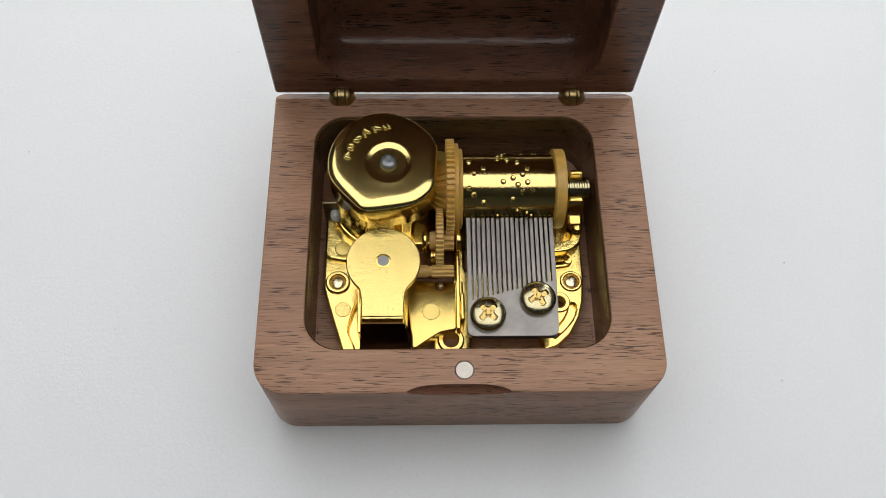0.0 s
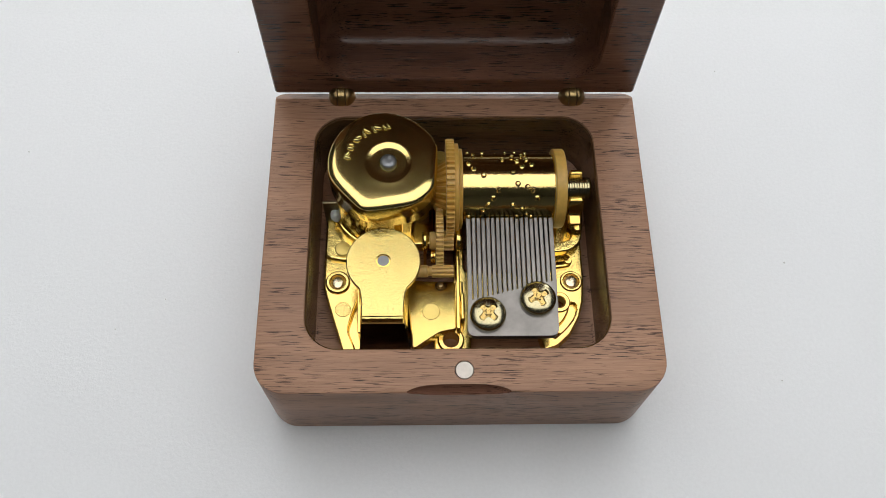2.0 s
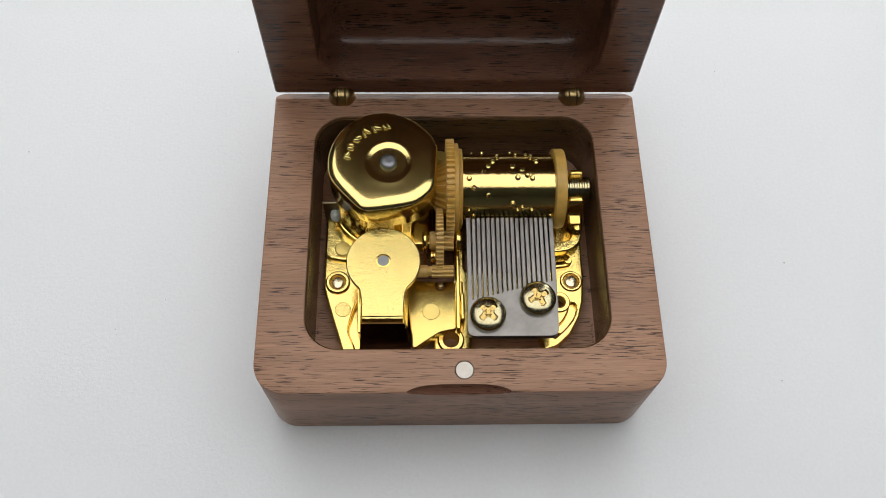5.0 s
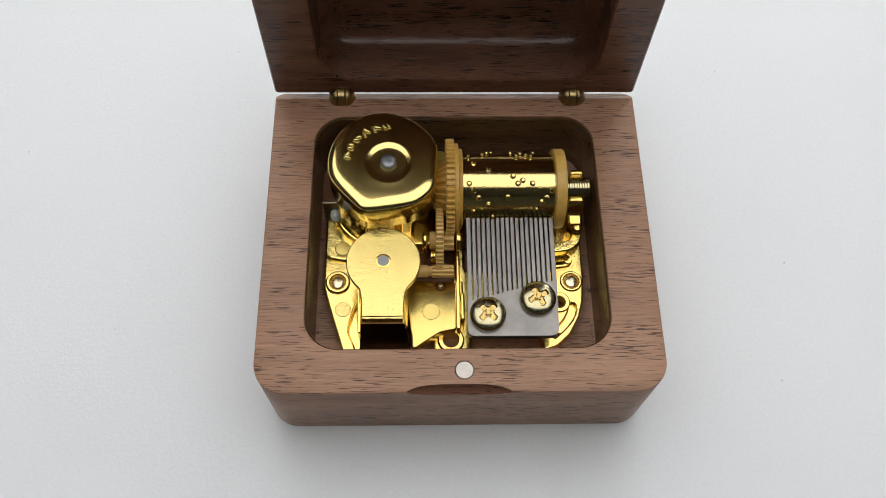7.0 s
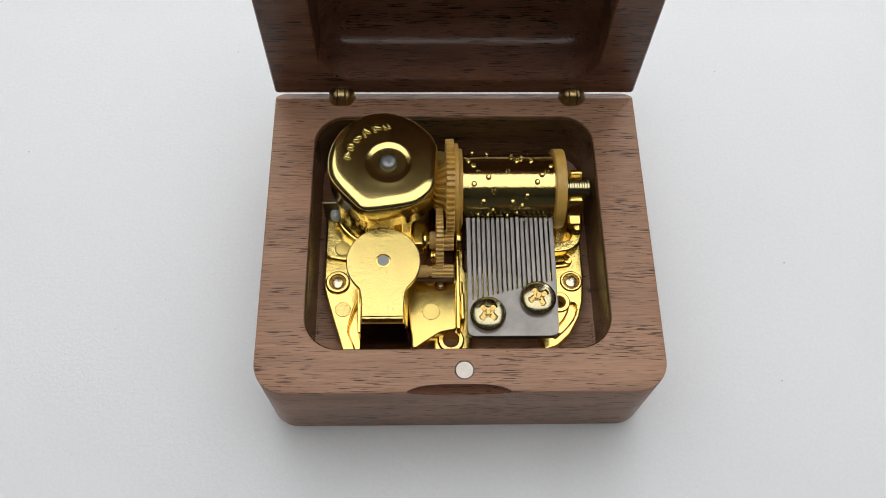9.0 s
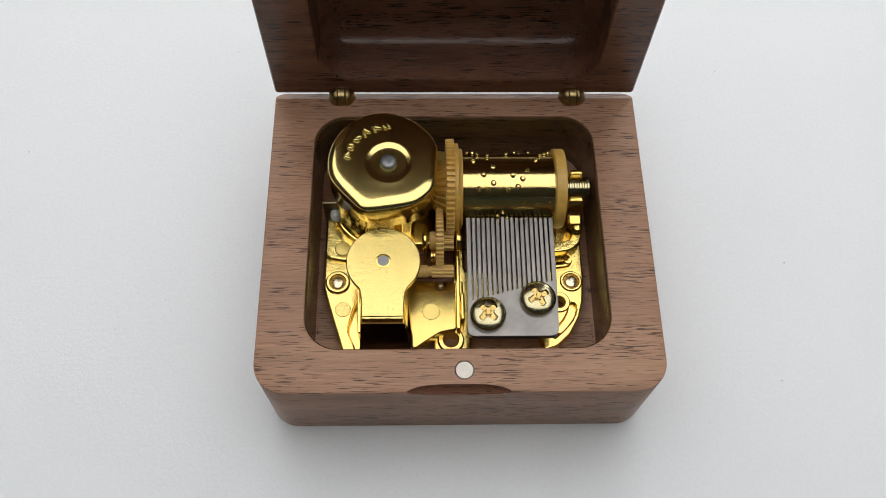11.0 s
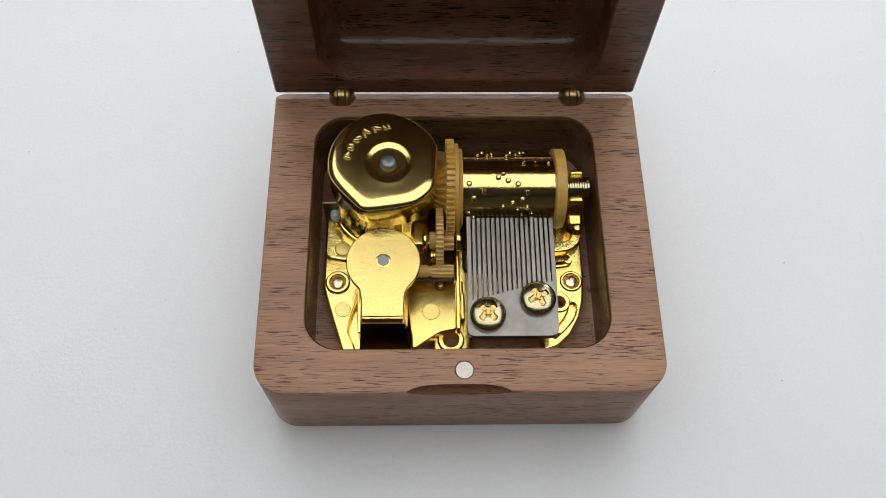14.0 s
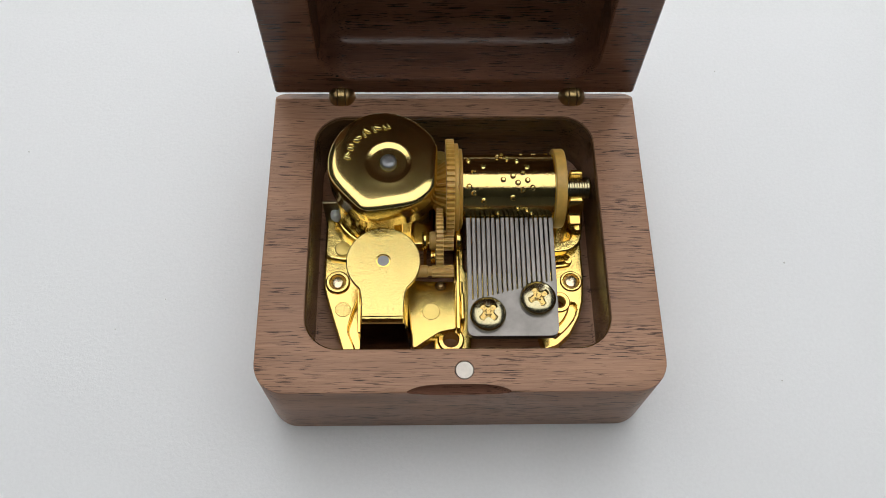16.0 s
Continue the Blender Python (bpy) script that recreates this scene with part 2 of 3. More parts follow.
def build_music_box():
    thing = tagged(empty("music_box"), "open walnut music box with brass hinges standing on the table", "music box")
    outer, hollow = (-35, 35.22, -29.7, 31.9), (-26.9, 26.5, -22.0, 25.5)

    def ro(d):
        lp = rect(outer[0] + d, outer[1] - d, outer[2] + d, outer[3] - d, 5.5 - d, 8)
        # the rear corners are tighter than the front ones
        tight = rect(outer[0] + d, outer[1] - d, outer[2] + d, outer[3] - d, 2.2 - d, 8)
        return [q if p[1] > 0 else p for p, q in zip(lp, tight)]

    def ri(d, r=6.0):
        return rect(hollow[0] + d, hollow[1] - d, hollow[2] + d, hollow[3] - d, r - d, 8)
    bm = loft([(ro(0.3), TABLE_Z), (ro(0.1), TABLE_Z + 0.1), (ro(0), TABLE_Z + 0.3), (ro(0), RIM - 0.35), (ro(0.1), RIM - 0.1), (ro(0.35), RIM),
               (ri(-0.25), RIM), (ri(-0.07), RIM - 0.07), (ri(0), RIM - 0.25), (ri(0.0), 7.0), (ri(0.3), 6.3), (ri(1.0), 6.0)])
    # the slope along the back edge
    bmesh.ops.bisect_plane(bm, geom=bm.verts[:] + bm.edges[:] + bm.faces[:], plane_co=(0, 29.65, RIM), plane_no=(0, 1.5, 2.25), clear_outer=True)
    bmesh.ops.holes_fill(bm, edges=[e for e in bm.edges if e.is_boundary])
    # thumb notch in the front edge
    scoop = []
    for i in range(25):
        x = -9.7 + 19.4 * i / 24
        scoop.append((max(0.0, 1.8 * (1 - abs(x / 9.7) ** 3.6) ** 0.8), x))
    notch = moved(lathe(scoop, 20), place(-0.3, -29.97, RIM + 0.45, 0, 90, 0))
    pocket = moved(lathe([(0, -2), (1.66, -2), (1.66, 2), (0, 2)], 32), place(0.63, -25.78, RIM))
    bm = cut(bm, notch, pocket)
    body = part("body", bm, WOOD, thing, "walnut box body with a round-cornered hollow", 30)
    # faces inside the notch get the darker wood, painted shade included
    body.data.materials.append(NOTCH_SHADE)
    for f in body.data.polygons:
        x, y, z = f.center / MM
        if abs(x + 0.3) < 9.8 and math.hypot(y + 29.97, z - RIM - 0.45) < 1.9 and y > -29.66 and z < RIM - 0.02:
            f.material_index = 1
    lining = loft([(ri(0.02), 6.3), (ri(0.02), RIM - 0.45), (ri(0.3), RIM - 0.75), (ri(0.3), 6.3)], (False, False))
    part("lining", lining, LINING, thing, "dark lacquered walls of the hollow", 30)
    part("magnet", moved(lathe([(0, -1.5), (1.58, -1.5), (1.58, -0.12), (1.48, 0.0), (0, 0.0)], 32), place(0.66, -25.78, RIM - 0.05)), MAGNET, thing, "round nickel-plated magnet in the rim")

    # lid: hinged open upright; its outline lies in x, z and its depth goes back
    low, high, deep = 20.68, 82.0, 17.0

    def lo(d):
        return rect(-35 + d, 35.25 - d, low + d, high - d, max(0.5, 5.2 - d), 8)

    def lo2(d):
        # the lower corners are cut short by the slope along the hinge edge
        a = rect(-35 + d, 35.25 - d, low + d, high - d, 5.2 - d, 8)
        b = rect(-35 + d, 35.25 - d, low + d, high - d, 0.55 - d / 2, 8)
        return [q if p[1] < 50 else p for p, q in zip(a, b)]

    LIDX0, LIDX1 = -25.6, 26.9

    def li(d):
        return rect(LIDX0 + d, LIDX1 - d, low + 4.45 + d, high - 7.6 - d, 6.2 - min(d, 5.5), 8)
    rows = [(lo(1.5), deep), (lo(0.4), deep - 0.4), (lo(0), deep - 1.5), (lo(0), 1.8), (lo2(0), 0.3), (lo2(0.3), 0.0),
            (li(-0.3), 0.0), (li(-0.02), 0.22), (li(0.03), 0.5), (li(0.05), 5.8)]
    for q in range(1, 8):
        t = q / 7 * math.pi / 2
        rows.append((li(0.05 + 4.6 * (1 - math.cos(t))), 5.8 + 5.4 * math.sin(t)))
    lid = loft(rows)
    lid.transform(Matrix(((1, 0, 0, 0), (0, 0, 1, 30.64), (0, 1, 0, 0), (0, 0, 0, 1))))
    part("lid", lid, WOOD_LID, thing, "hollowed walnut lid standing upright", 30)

    for x in (-22.0, 23.1):
        hinge = empty("hinge", x, HINGE_Y - 0.2, RIM - 0.1)
        hinge.parent = thing
        tagged(hinge, "small barrel-shaped aged brass hinge")
        for side in (-1, 1):
            prof = [(0, 0.82), (2.2, 0.82)] + [(2.3 * math.cos(q * math.pi / 20) ** 1.15, 0.86 + 1.8 * math.sin(q * math.pi / 20)) for q in range(10)] + [(0, 2.67)]
            part("knuckle", moved(lathe(prof, 28), place(0, 0, 0, 0, 90 * side, 0)), BRASS_OLD, hinge)
        part("middle_leaf", moved(lathe([(0, -0.7), (2.2, -0.7), (2.3, -0.6), (2.3, 0.62), (2.2, 0.72), (0, 0.72)], 28), place(-0.03, 0, 0, 0, 90, 0)), BRASS, hinge, "brighter worn brass leaf")


# ---- the musical movement ----
AXIS_Y, AXIS_Z = 11.45, 16.5
DRUM_R = 6.52
FIRST_LANE, LANE = 2.28, 0.898
# pins: for every lane of the comb the angles at the start, from the front upwards
PINS = (
    (270, 61, 111, 324), (259, 224, 50, 86, 308), (246, 170), (37, 194, 97, 336), (235, 295, 348, 169), (211, 359, 180),
    (121, 12), (128, 72), (247, 167, 116), (193, 347, 42, 78, 282), (270, 110, 174, 23, 325, 67), (187, 341, 55, 84, 275),
    (18, 71, 203, 329, 96), (12, 324, 59, 270), (227, 359), (239,), (246,), (258,),
)


def gear_outline(r, teeth, depth):
    out = []
    for i in range(teeth):
        for f, k in ((0.0, 0), (0.16, 0), (0.34, 1), (0.62, 1), (0.80, 0)):
            a = 2 * math.pi * (i + f) / teeth
            out.append(((r - depth * (1 - k)) * math.cos(a), (r - depth * (1 - k)) * math.sin(a)))
    return out


def gear(r, teeth, depth, width):
    """A spur gear about x, from x = 0 to width."""
    lp = gear_outline(r, teeth, depth)
    bm = loft([([(x * 0.985, y * 0.985) for x, y in lp], 0), (lp, 0.1), (lp, width - 0.1), ([(x * 0.985, y * 0.985) for x, y in lp], width)])
    return moved(bm, place(0, 0, 0, 0, 90, 0))


def turned(profile, n=40):
    """A turned shape about x from (radius, x)."""
    return moved(lathe(profile, n), place(0, 0, 0, 0, 90, 0))


def build_movement():
    thing = tagged(empty("musical_movement"), "gold-plated wind-up musical movement with drum and comb, in the walnut box", "musical movement")

    # base plate
    outline = rounded([(-25.2, 10, 2), (-25.2, -5.6, 0.8), (-24.1, -9.5, 2), (-21.2, -18.4, 0.8), (-18.6, -18.4, 0.5), (-20.3, -14.2, 3.0), (-19.4, -10.6, 1.5), (-18.4, -8, 1), (-8.6, -8, 1), (-8.4, -14.8, 2),
                       (-4.4, -15.6, 0.6), (-4.3, -20.6, 3), (2.4, -20.6, 3), (2.7, -14.6, 1), (15.2, -14.6, 0.5), (16.0, -18.4, 0.4), (18.6, -17.5, 2), (21.2, -15.3, 3), (23.0, -12.2, 3), (24.0, -8.8, 4), (24.5, -4.0, 4), (24.5, 0, 3), (24.6, 9, 2), (20, 20, 2), (-20, 20, 4)])
    slot = []
    for side in (1, -1):
        for q in range(11):
            k = q / 10 if side > 0 else 1 - q / 10
            x, y = 22.0 - 4.4 * k ** 1.7, -9.6 - 6.0 * k ** 0.92
            slot.append((x + side * (0.72 - 0.2 * k), y - 0.45 * side * k))
    slot = [(22.4, -9.0), (21.7, -9.0)][::-1] + slot
    gear_well = rounded([(-8.4, -4.6, 0.8), (-0.4, -4.6, 0.8), (-0.4, 18.4, 0.8), (-4.2, 18.4, 0.8), (-4.2, 3.4, 0.8), (-8.4, 3.4, 0.8)])
    holes = [gear_well, rect(1.6, 18.6, -2.6, 18.6, 1.0, 4), loop_circle(-22.5, -4.75, 1.55, 24), loop_circle(22.0, -4.7, 1.55, 24), loop_circle(-1.2, -16.5, 1.5, 24), loop_circle(19.4, -9.0, 1.3, 20), slot]
    part("base_plate", slab([outline] + holes, 6.0, 9.0, 0.35), GOLD_BASE, thing, "cast gold-plated base plate")
    for x, y, r, ir, h in ((-22.5, -4.75, 2.35, 1.5, 0.5), (22.0, -4.7, 2.2, 1.5, 0.25), (-1.2, -16.5, 2.5, 1.42, 0.6)):
        part("boss", moved(lathe([(ir, -2), (ir, h - 0.15), (ir + 0.15, h), (r - 0.3, h), (r, h - 0.3), (r, -0.5)], 36), place(x, y, 9)), GOLD_BASE, thing)
    for x in (-22.5, 22.0):
        part("rivet", moved(lathe([(1.6, -2.5), (1.6, -0.5), (1.42, -0.3), (1.30, -0.45), (1.2, -0.1), (1.05, 0.14), (0.75, 0.22), (0, 0.24)], 28), place(x, -4.72, 9)), NICKEL, thing, "domed pale brass rivet in a sunk ring")
    part("rivet", moved(lathe([(1.5, -0.3), (1.5, 0.08), (1.42, 0.14), (0, 0.14)], 28), place(-21.35, -10.2, 9)), GOLD_SATIN, thing)
    part("washer", moved(lathe([(0, 15), (1.5, 15), (1.5, 19.3), (1.3, 19.5), (0.8, 19.5), (0.7, 19.7), (0, 19.75)], 24), place(-2.9, 16.7, 0)), GOLD_DULL, thing)
    part("slot_bed", slab([[(17, -14.3), (20.3, -14.8), (22.2, -12.4), (23.3, -8.4), (21, -8.2), (17, -12.4)]], 6.0, 7.7, 0.1), GOLD_BASE, thing)
    part("leg_web", slab([rounded([(-21.0, -9.0, 0.5), (-17.9, -8.4, 0.5), (-17.9, -18.2, 0.5), (-19.4, -18.2, 0.5), (-21.0, -14.0, 1.0)])], 6.0, 7.8, 0.2), GOLD_BASE, thing)
    build_barrel(thing)
    build_governor(thing)
    build_comb(thing)
    build_gears(thing)
    drum = build_drum(thing)
    return thing, drum


def barrel_outline(d, n=96):
    """A round of radius 11 with one flat side, a flat front and two cut corners."""
    out = []
    for i in range(n):
        a = 2 * math.pi * i / n
        soft = (11.25 + 0.5 * max(0, math.sin(a)) - 1.45 * max(0, math.cos(a - radians(42))) ** 3) ** -20
        for reach, deg in ((8.95, 357), (9.3, 279), (10.25, 222), (9.65, 313)):
            k = math.cos(a - radians(deg))
            if k > 0.2:
                soft += (reach / k) ** -20
        r = soft ** (-1 / 20) - d
        out.append((r * math.cos(a), r * math.sin(a)))
    return out


BARREL = (-12.5, 12.0)


def build_barrel(thing):
    top = 25.5
    barrel = empty("spring_barrel", BARREL[0], BARREL[1], 0)
    barrel.parent = thing
    tagged(barrel, "polished gold spring barrel with a dished lid")
    rows = [(barrel_outline(0.9), 9.0), (barrel_outline(0.9), 17.5), (barrel_outline(0.3), 18.0), (barrel_outline(0), 18.3), (barrel_outline(0), top - 1.7)]
    for d, z in ((0.04, 1.25), (0.13, 0.85), (0.27, 0.6), (0.5, 0.42), (0.95, 0.22), (1.45, 0.08), (1.95, 0.015), (2.4, 0.0)):
        rows.append((barrel_outline(d), top - z))

    def disc(r):
        return loop_circle(0, 0, r, 96)
    # a slightly domed top, then the dish round the arbor
    for r, z in ((6.0, top), (4.75, top), (4.45, top + 0.02), (4.2, top + 0.01), (3.95, top - 0.06), (3.4, top - 0.30), (3.1, top - 0.34), (2.2, top - 0.35), (1.7, top - 0.36), (1.65, top - 0.7)):
        rows.append((disc(r), z))
    part("cover", loft(rows), GOLD_COVER, barrel, "mirror-bright gold barrel cover", 50)
    arbor = child("arbor", lathe([(0, top - 1.5), (1.5, top - 1.5), (1.5, top + 0.2), (1.35, top + 0.4), (1.0, top + 0.55), (0.5, top + 0.6), (0, top + 0.6)], 28), ARBOR, barrel, 0, 0, 0, "grey zinc arbor end")
    part("flat", moved(box(-0.6, 0.6, -0.1, 1.1, top + 0.3, top + 0.62, 0.3), place(0.1, 0.2, 0)), ARBOR, arbor)
    # worn embossed mark along an arc, drawn as plain raised shapes
    for i, w in enumerate((0.85, 0.8, 0.8, 1.0, 0.95, 0.8)):
        a = radians(170 - 15.4 * i)
        out = place(7.65 * math.cos(a), 7.65 * math.sin(a), top - 0.02) @ place(0, 0, 0, 0, 0, math.degrees(a) - 90)
        bm = joined(*[moved(slab([rect(-0.34, 0.34, -0.8 * w, 0.8 * w, 0.33, 4)], -0.4, 0.45, 0.33, 3), place(dx, dy, 0, 0, 0, spin))
                      for dx, dy, spin in ((-0.36, -0.1, -10 + 22 * (i % 3)), (0.34, 0.15 * (i % 2), 62 - 38 * (i % 2)))])
        part("embossed_mark", moved(bm, out), GOLD_COVER, barrel)
    # bracket that holds the barrel
    ear = rounded([(-25.0, 9.5, 0.5), (-25.0, 0.2, 1.5), (-20.6, -0.6, 1.5), (-19.0, 2.4, 1), (-22.6, 8.0, 1)])
    part("barrel_bracket", slab([ear], 9.0, 10.2, 0.3), GOLD_HAMMERED, thing)
    part("rivet", moved(lathe([(1.5, -0.2), (1.5, 0.3), (1.35, 0.42), (0, 0.5)], 28), place(-21.7, 1.75, 10.2)), GOLD_DULL, thing)
    arc = []
    for q in range(13):
        a = radians(190 + 50 * q / 12)
        arc.append((-12.5 + 11.6 * math.cos(a), 12 + 11.6 * math.sin(a)))
    for q in range(13):
        a = radians(240 - 50 * q / 12)
        arc.append((-12.5 + 10.6 * math.cos(a), 12 + 10.6 * math.sin(a)))
    part("bracket_wall", slab([arc], 10.2, 13.0, 0.3), GOLD, thing)
    for x, w in ((-18.2, 1.0), (-16.4, 1.3)):
        part("stud", moved(lathe([(w, 9.0), (w, 14.0), (w * 0.8, 14.4), (0, 14.5)], 20), place(x, 4.2, 0)), GOLD, thing)
    part("spring_clip", box(-25.2, -22.4, 8.0, 8.5, 9.0, 17.2, 0.15), SPRING, thing, "dark bronzed spring clip")
    bead = bmesh.new()
    bmesh.ops.create_icosphere(bead, subdivisions=3, radius=0.95)
    for v in bead.verts:
        v.co *= 1 + 0.4 * noise.noise(v.co * 1.3)
        v.co.y *= 1.35
    part("grease_bead", moved(bead, place(-22.9, 7.2, 14.0)), WHITE_BEAD, thing, "dab of white grease")
    part("grease_post", moved(lathe([(0.7, 9.0), (0.6, 13.6), (0, 13.8)], 16), place(-22.9, 7.3, 0)), GOLD, thing)


def build_governor(thing):
    gov = empty("governor")
    gov.parent = thing
    tagged(gov, "satin gold governor housing")
    cx, cy, r, top = -13.45, -4.8, 6.72, 19.0
    lp = []
    for q in range(41):
        a = radians(-50 + 280 * q / 40)
        lp.append((cx + r * math.cos(a), cy + r * math.sin(a)))
    # the neck curves in below the round
    left = [(-17.15 - 0.5 * (1 - k) ** 3, -10.2 - 5.3 * k) for k in (0.0, 0.15, 0.3, 0.5, 0.8, 1.0)]
    right = [(-9.75 + 0.5 * (1 - k) ** 3, -10.2 - 5.3 * k) for k in (1.0, 0.8, 0.5, 0.3, 0.15, 0.0)]
    part("top_plate", slab([lp + left + right], top - 1.0, top, 0.22, 3), GOLD_SATIN, gov, "grained satin gold keyhole-shaped plate", 40)
    for x, lean in ((-16.8, -6), (-10.1, 6)):
        part("side_wall", moved(box(-0.35, 0.35, -5.0, 5.0, -12.6, 0, 0.15), place(x, -10.2, top - 0.6, 0, -lean, 0)), GOLD, gov)
    # front wall: its dark reflection is painted as a dark base colour
    wall = [(-17.1, top - 0.9), (-18.3, 6.2), (-8.5, 6.2), (-9.8, top - 0.9)]
    bm = loft([(wall, 0), (wall, 0.5)])
    bm.transform(Matrix(((1, 0, 0, 0), (0, 0.26, -1, -19.6), (0, 1, 0, 0), (0, 0, 0, 1))))
    part("front_wall", bm, DARK_FRONT, gov, "polished front face, dark reflections put into its colour")
    part("front_lip", box(-17.2, -9.7, -16.0, -15.0, top - 2.4, top - 0.12, 0.45), GOLD_HAMMERED, gov, "rounded hammered front edge")
    part("side_flange", moved(box(-0.45, 0.45, -6.5, 2.4, 0, 1.8, 0.2), place(-18.1, -8.6, 9.2, 8, 0, 1)), GOLD_BASE, gov)
    part("bush", moved(lathe([(1.38, -0.3), (1.38, 0.04), (1.28, 0.1), (1.06, 0.1), (1.04, 0.02)], 32), place(cx, cy, top)), GOLD, gov)
    part("spindle_cap", moved(lathe([(1.05, -0.5), (1.05, 0.04), (0, 0.05)], 28), place(cx, cy, top)), RIVET, gov, "grey spindle end")
    # foot bracket beside the housing
    foot = rounded([(-9.6, -5.0, 0.5), (-8.9, -12, 0), (-8.2, -19.2, 0.9), (-6.4, -17.9, 2), (-3.4, -15.9, 2), (-0.3, -15.2, 0.5), (-0.3, -5.4, 0.4), (-4.5, -5.2, 0.5)])
    bm = slab([foot], 9.0, 12.0, 0.2)
    for y in (-14.5, -13.0, -11.5, -10.2, -9.2, -8.2, -7.2, -6.2):
        bmesh.ops.bisect_plane(bm, geom=bm.verts[:] + bm.edges[:] + bm.faces[:], plane_co=(0, y, 0), plane_no=(0, 1, 0))
    # its rear end bends gently down
    for v in bm.verts:
        if v.co.y > -16 and v.co.z > 10:
            v.co.z -= 0.0085 * (v.co.y + 16) ** 2
        if v.co.y > -9.2 and v.co.z > 9.5:
            v.co.z -= 0.024 * (v.co.y + 9.2) ** 2
    part("foot_bracket", bm, GOLD_FOOT, gov, "satin gold foot bracket")
    part("rivet", moved(lathe([(1.62, -0.2), (1.62, 0.04), (1.54, 0.12), (0, 0.12)], 36), place(-4.84, -11.9, 11.88)), GOLD_DULL, gov)
    part("locating_pin", moved(lathe([(1.0, -0.2), (1.0, 0.15), (0.75, 0.4), (0.6, 0.2), (0.4, 0.5), (0, 0.62)], 24), place(-3.0, -6.5, 11.1)), BRASS_OLD, gov)
    part("upright_wall", box(-0.15, 0.55, -15.4, 3.0, 9.0, 12.6, 0.2), GOLD, gov)
    for y in (-11.2, -7.4):
        part("rib", box(0.5, 1.15, y - 1.5, y + 1.5, 9.0, 12.3, 0.3), GOLD_BASE, gov)
    part("upright_wall", box(0.7, 1.35, -13.8, -8.6, 9.0, 13.2, 0.25), GOLD, gov)


TEETH = []


def build_comb(thing):
    comb = empty("comb")
    comb.parent = thing
    tagged(comb, "grey steel comb with eighteen teeth")
    tip_y, tip_z, end_y, end_z = 4.75, 17.4, -18.3, 16.2
    slope = (tip_z - end_z) / (tip_y - end_y)
    lean = Matrix(((1, 0, 0, 0), (0, 1, 0, 0), (0, slope, 1, end_z - slope * end_y), (0, 0, 0, 1)))
    x0, x1 = 1.78, 18.0

    def root(x):
        return -11.6 + 3.9 * (x - x0) / (x1 - x0)
    lp = rounded([(x0 - 0.25, end_y, 1.6), (x1 - 0.15, end_y, 1.6), (x1, root(x1), 0), (x0, root(x0), 0)])
    part("comb_plate", moved(slab([lp], -1.4, 0, 0.05), lean), STEEL, comb)
    for k in range(18):
        x = FIRST_LANE - 0.03 + LANE * k
        w = 0.325
        xa, xb = (x0 if k == 0 else x - w), (x1 if k == 17 else x + w)
        bm = slab([[(xa, root(x) - 0.25), (xb, root(x) - 0.25), (xb, tip_y), (xa, tip_y)]], -1.35, -0.004, 0.05, 1)
        tooth = part("tooth", moved(bm, lean), STEEL, comb)
        TEETH.append((tooth, Vector((x, root(x), end_z + slope * (root(x) - end_y))) * MM))
    part("comb_ledge", slab([[(2.2, -14.4), (17.6, -14.4), (17.6, root(17.6) - 0.6), (2.2, root(2.2) - 0.6)]], 8.5, 14.6, 0.2), GOLD_BASE, thing)
    part("comb_ledge", box(14.9, 17.6, -7.0, -3.0, 8.5, 11.5, 0.3), GOLD_BASE, thing)
    for x, y, turn in ((5.27, -14.35, 45), (14.33, -11.45, 27)):
        z = end_z + slope * (y - end_y)
        screw = empty("screw", x, y, z)
        screw.parent = comb
        tagged(screw, "pan-head brass cross-slot screw")
        dome = [(0, 0.0), (3.1, 0.0), (3.25, 0.15), (3.25, 0.7)] + [(3.25 * math.cos(t), 0.7 + 1.05 * math.sin(t)) for t in (0.25, 0.55, 0.85, 1.15, 1.4)] + [(0, 1.76)]
        cross = []
        for q in range(4):
            c, d = ((1, 0), (0, 1), (-1, 0), (0, -1))[q]
            for a, b in ((0.76, -0.68), (1.25, -0.55), (1.85, -0.58), (2.05, 0.0), (1.85, 0.58), (1.25, 0.55), (0.76, 0.68)):
                cross.append((a * c - b * d, a * d + b * c))
        wide = [(1.02 * a, 1.02 * b) for a, b in cross]
        recess = loft([([(0.84 * a, 0.84 * b) for a, b in cross], 0.95), (cross, 1.5), (wide, 2.4)])
        bm = cut(lathe(dome, 40), moved(recess, place(0, 0, 0, 0, 0, turn)))
        part("head", bm, SCREW, screw, "", 45)
        part("slot_floor", moved(loft([([(0.88 * a, 0.88 * b) for a, b in cross], 0.9), ([(0.87 * a, 0.87 * b) for a, b in cross], 1.16), ([(0.36 * a, 0.36 * b) for a, b in cross], 1.1), ([(0.24 * a, 0.24 * b) for a, b in cross], 1.28)]), place(0, 0, 0, 0, 0, turn)), SLOT, screw, "gold cross slot")
        part("dimple", moved(lathe([(0.38, -0.1), (0.38, 0.1), (0.3, 0.12), (0.2, -0.08), (0, -0.1)], 16), place(0.15, -2.2, 1.30, 26)), SCREW, screw)


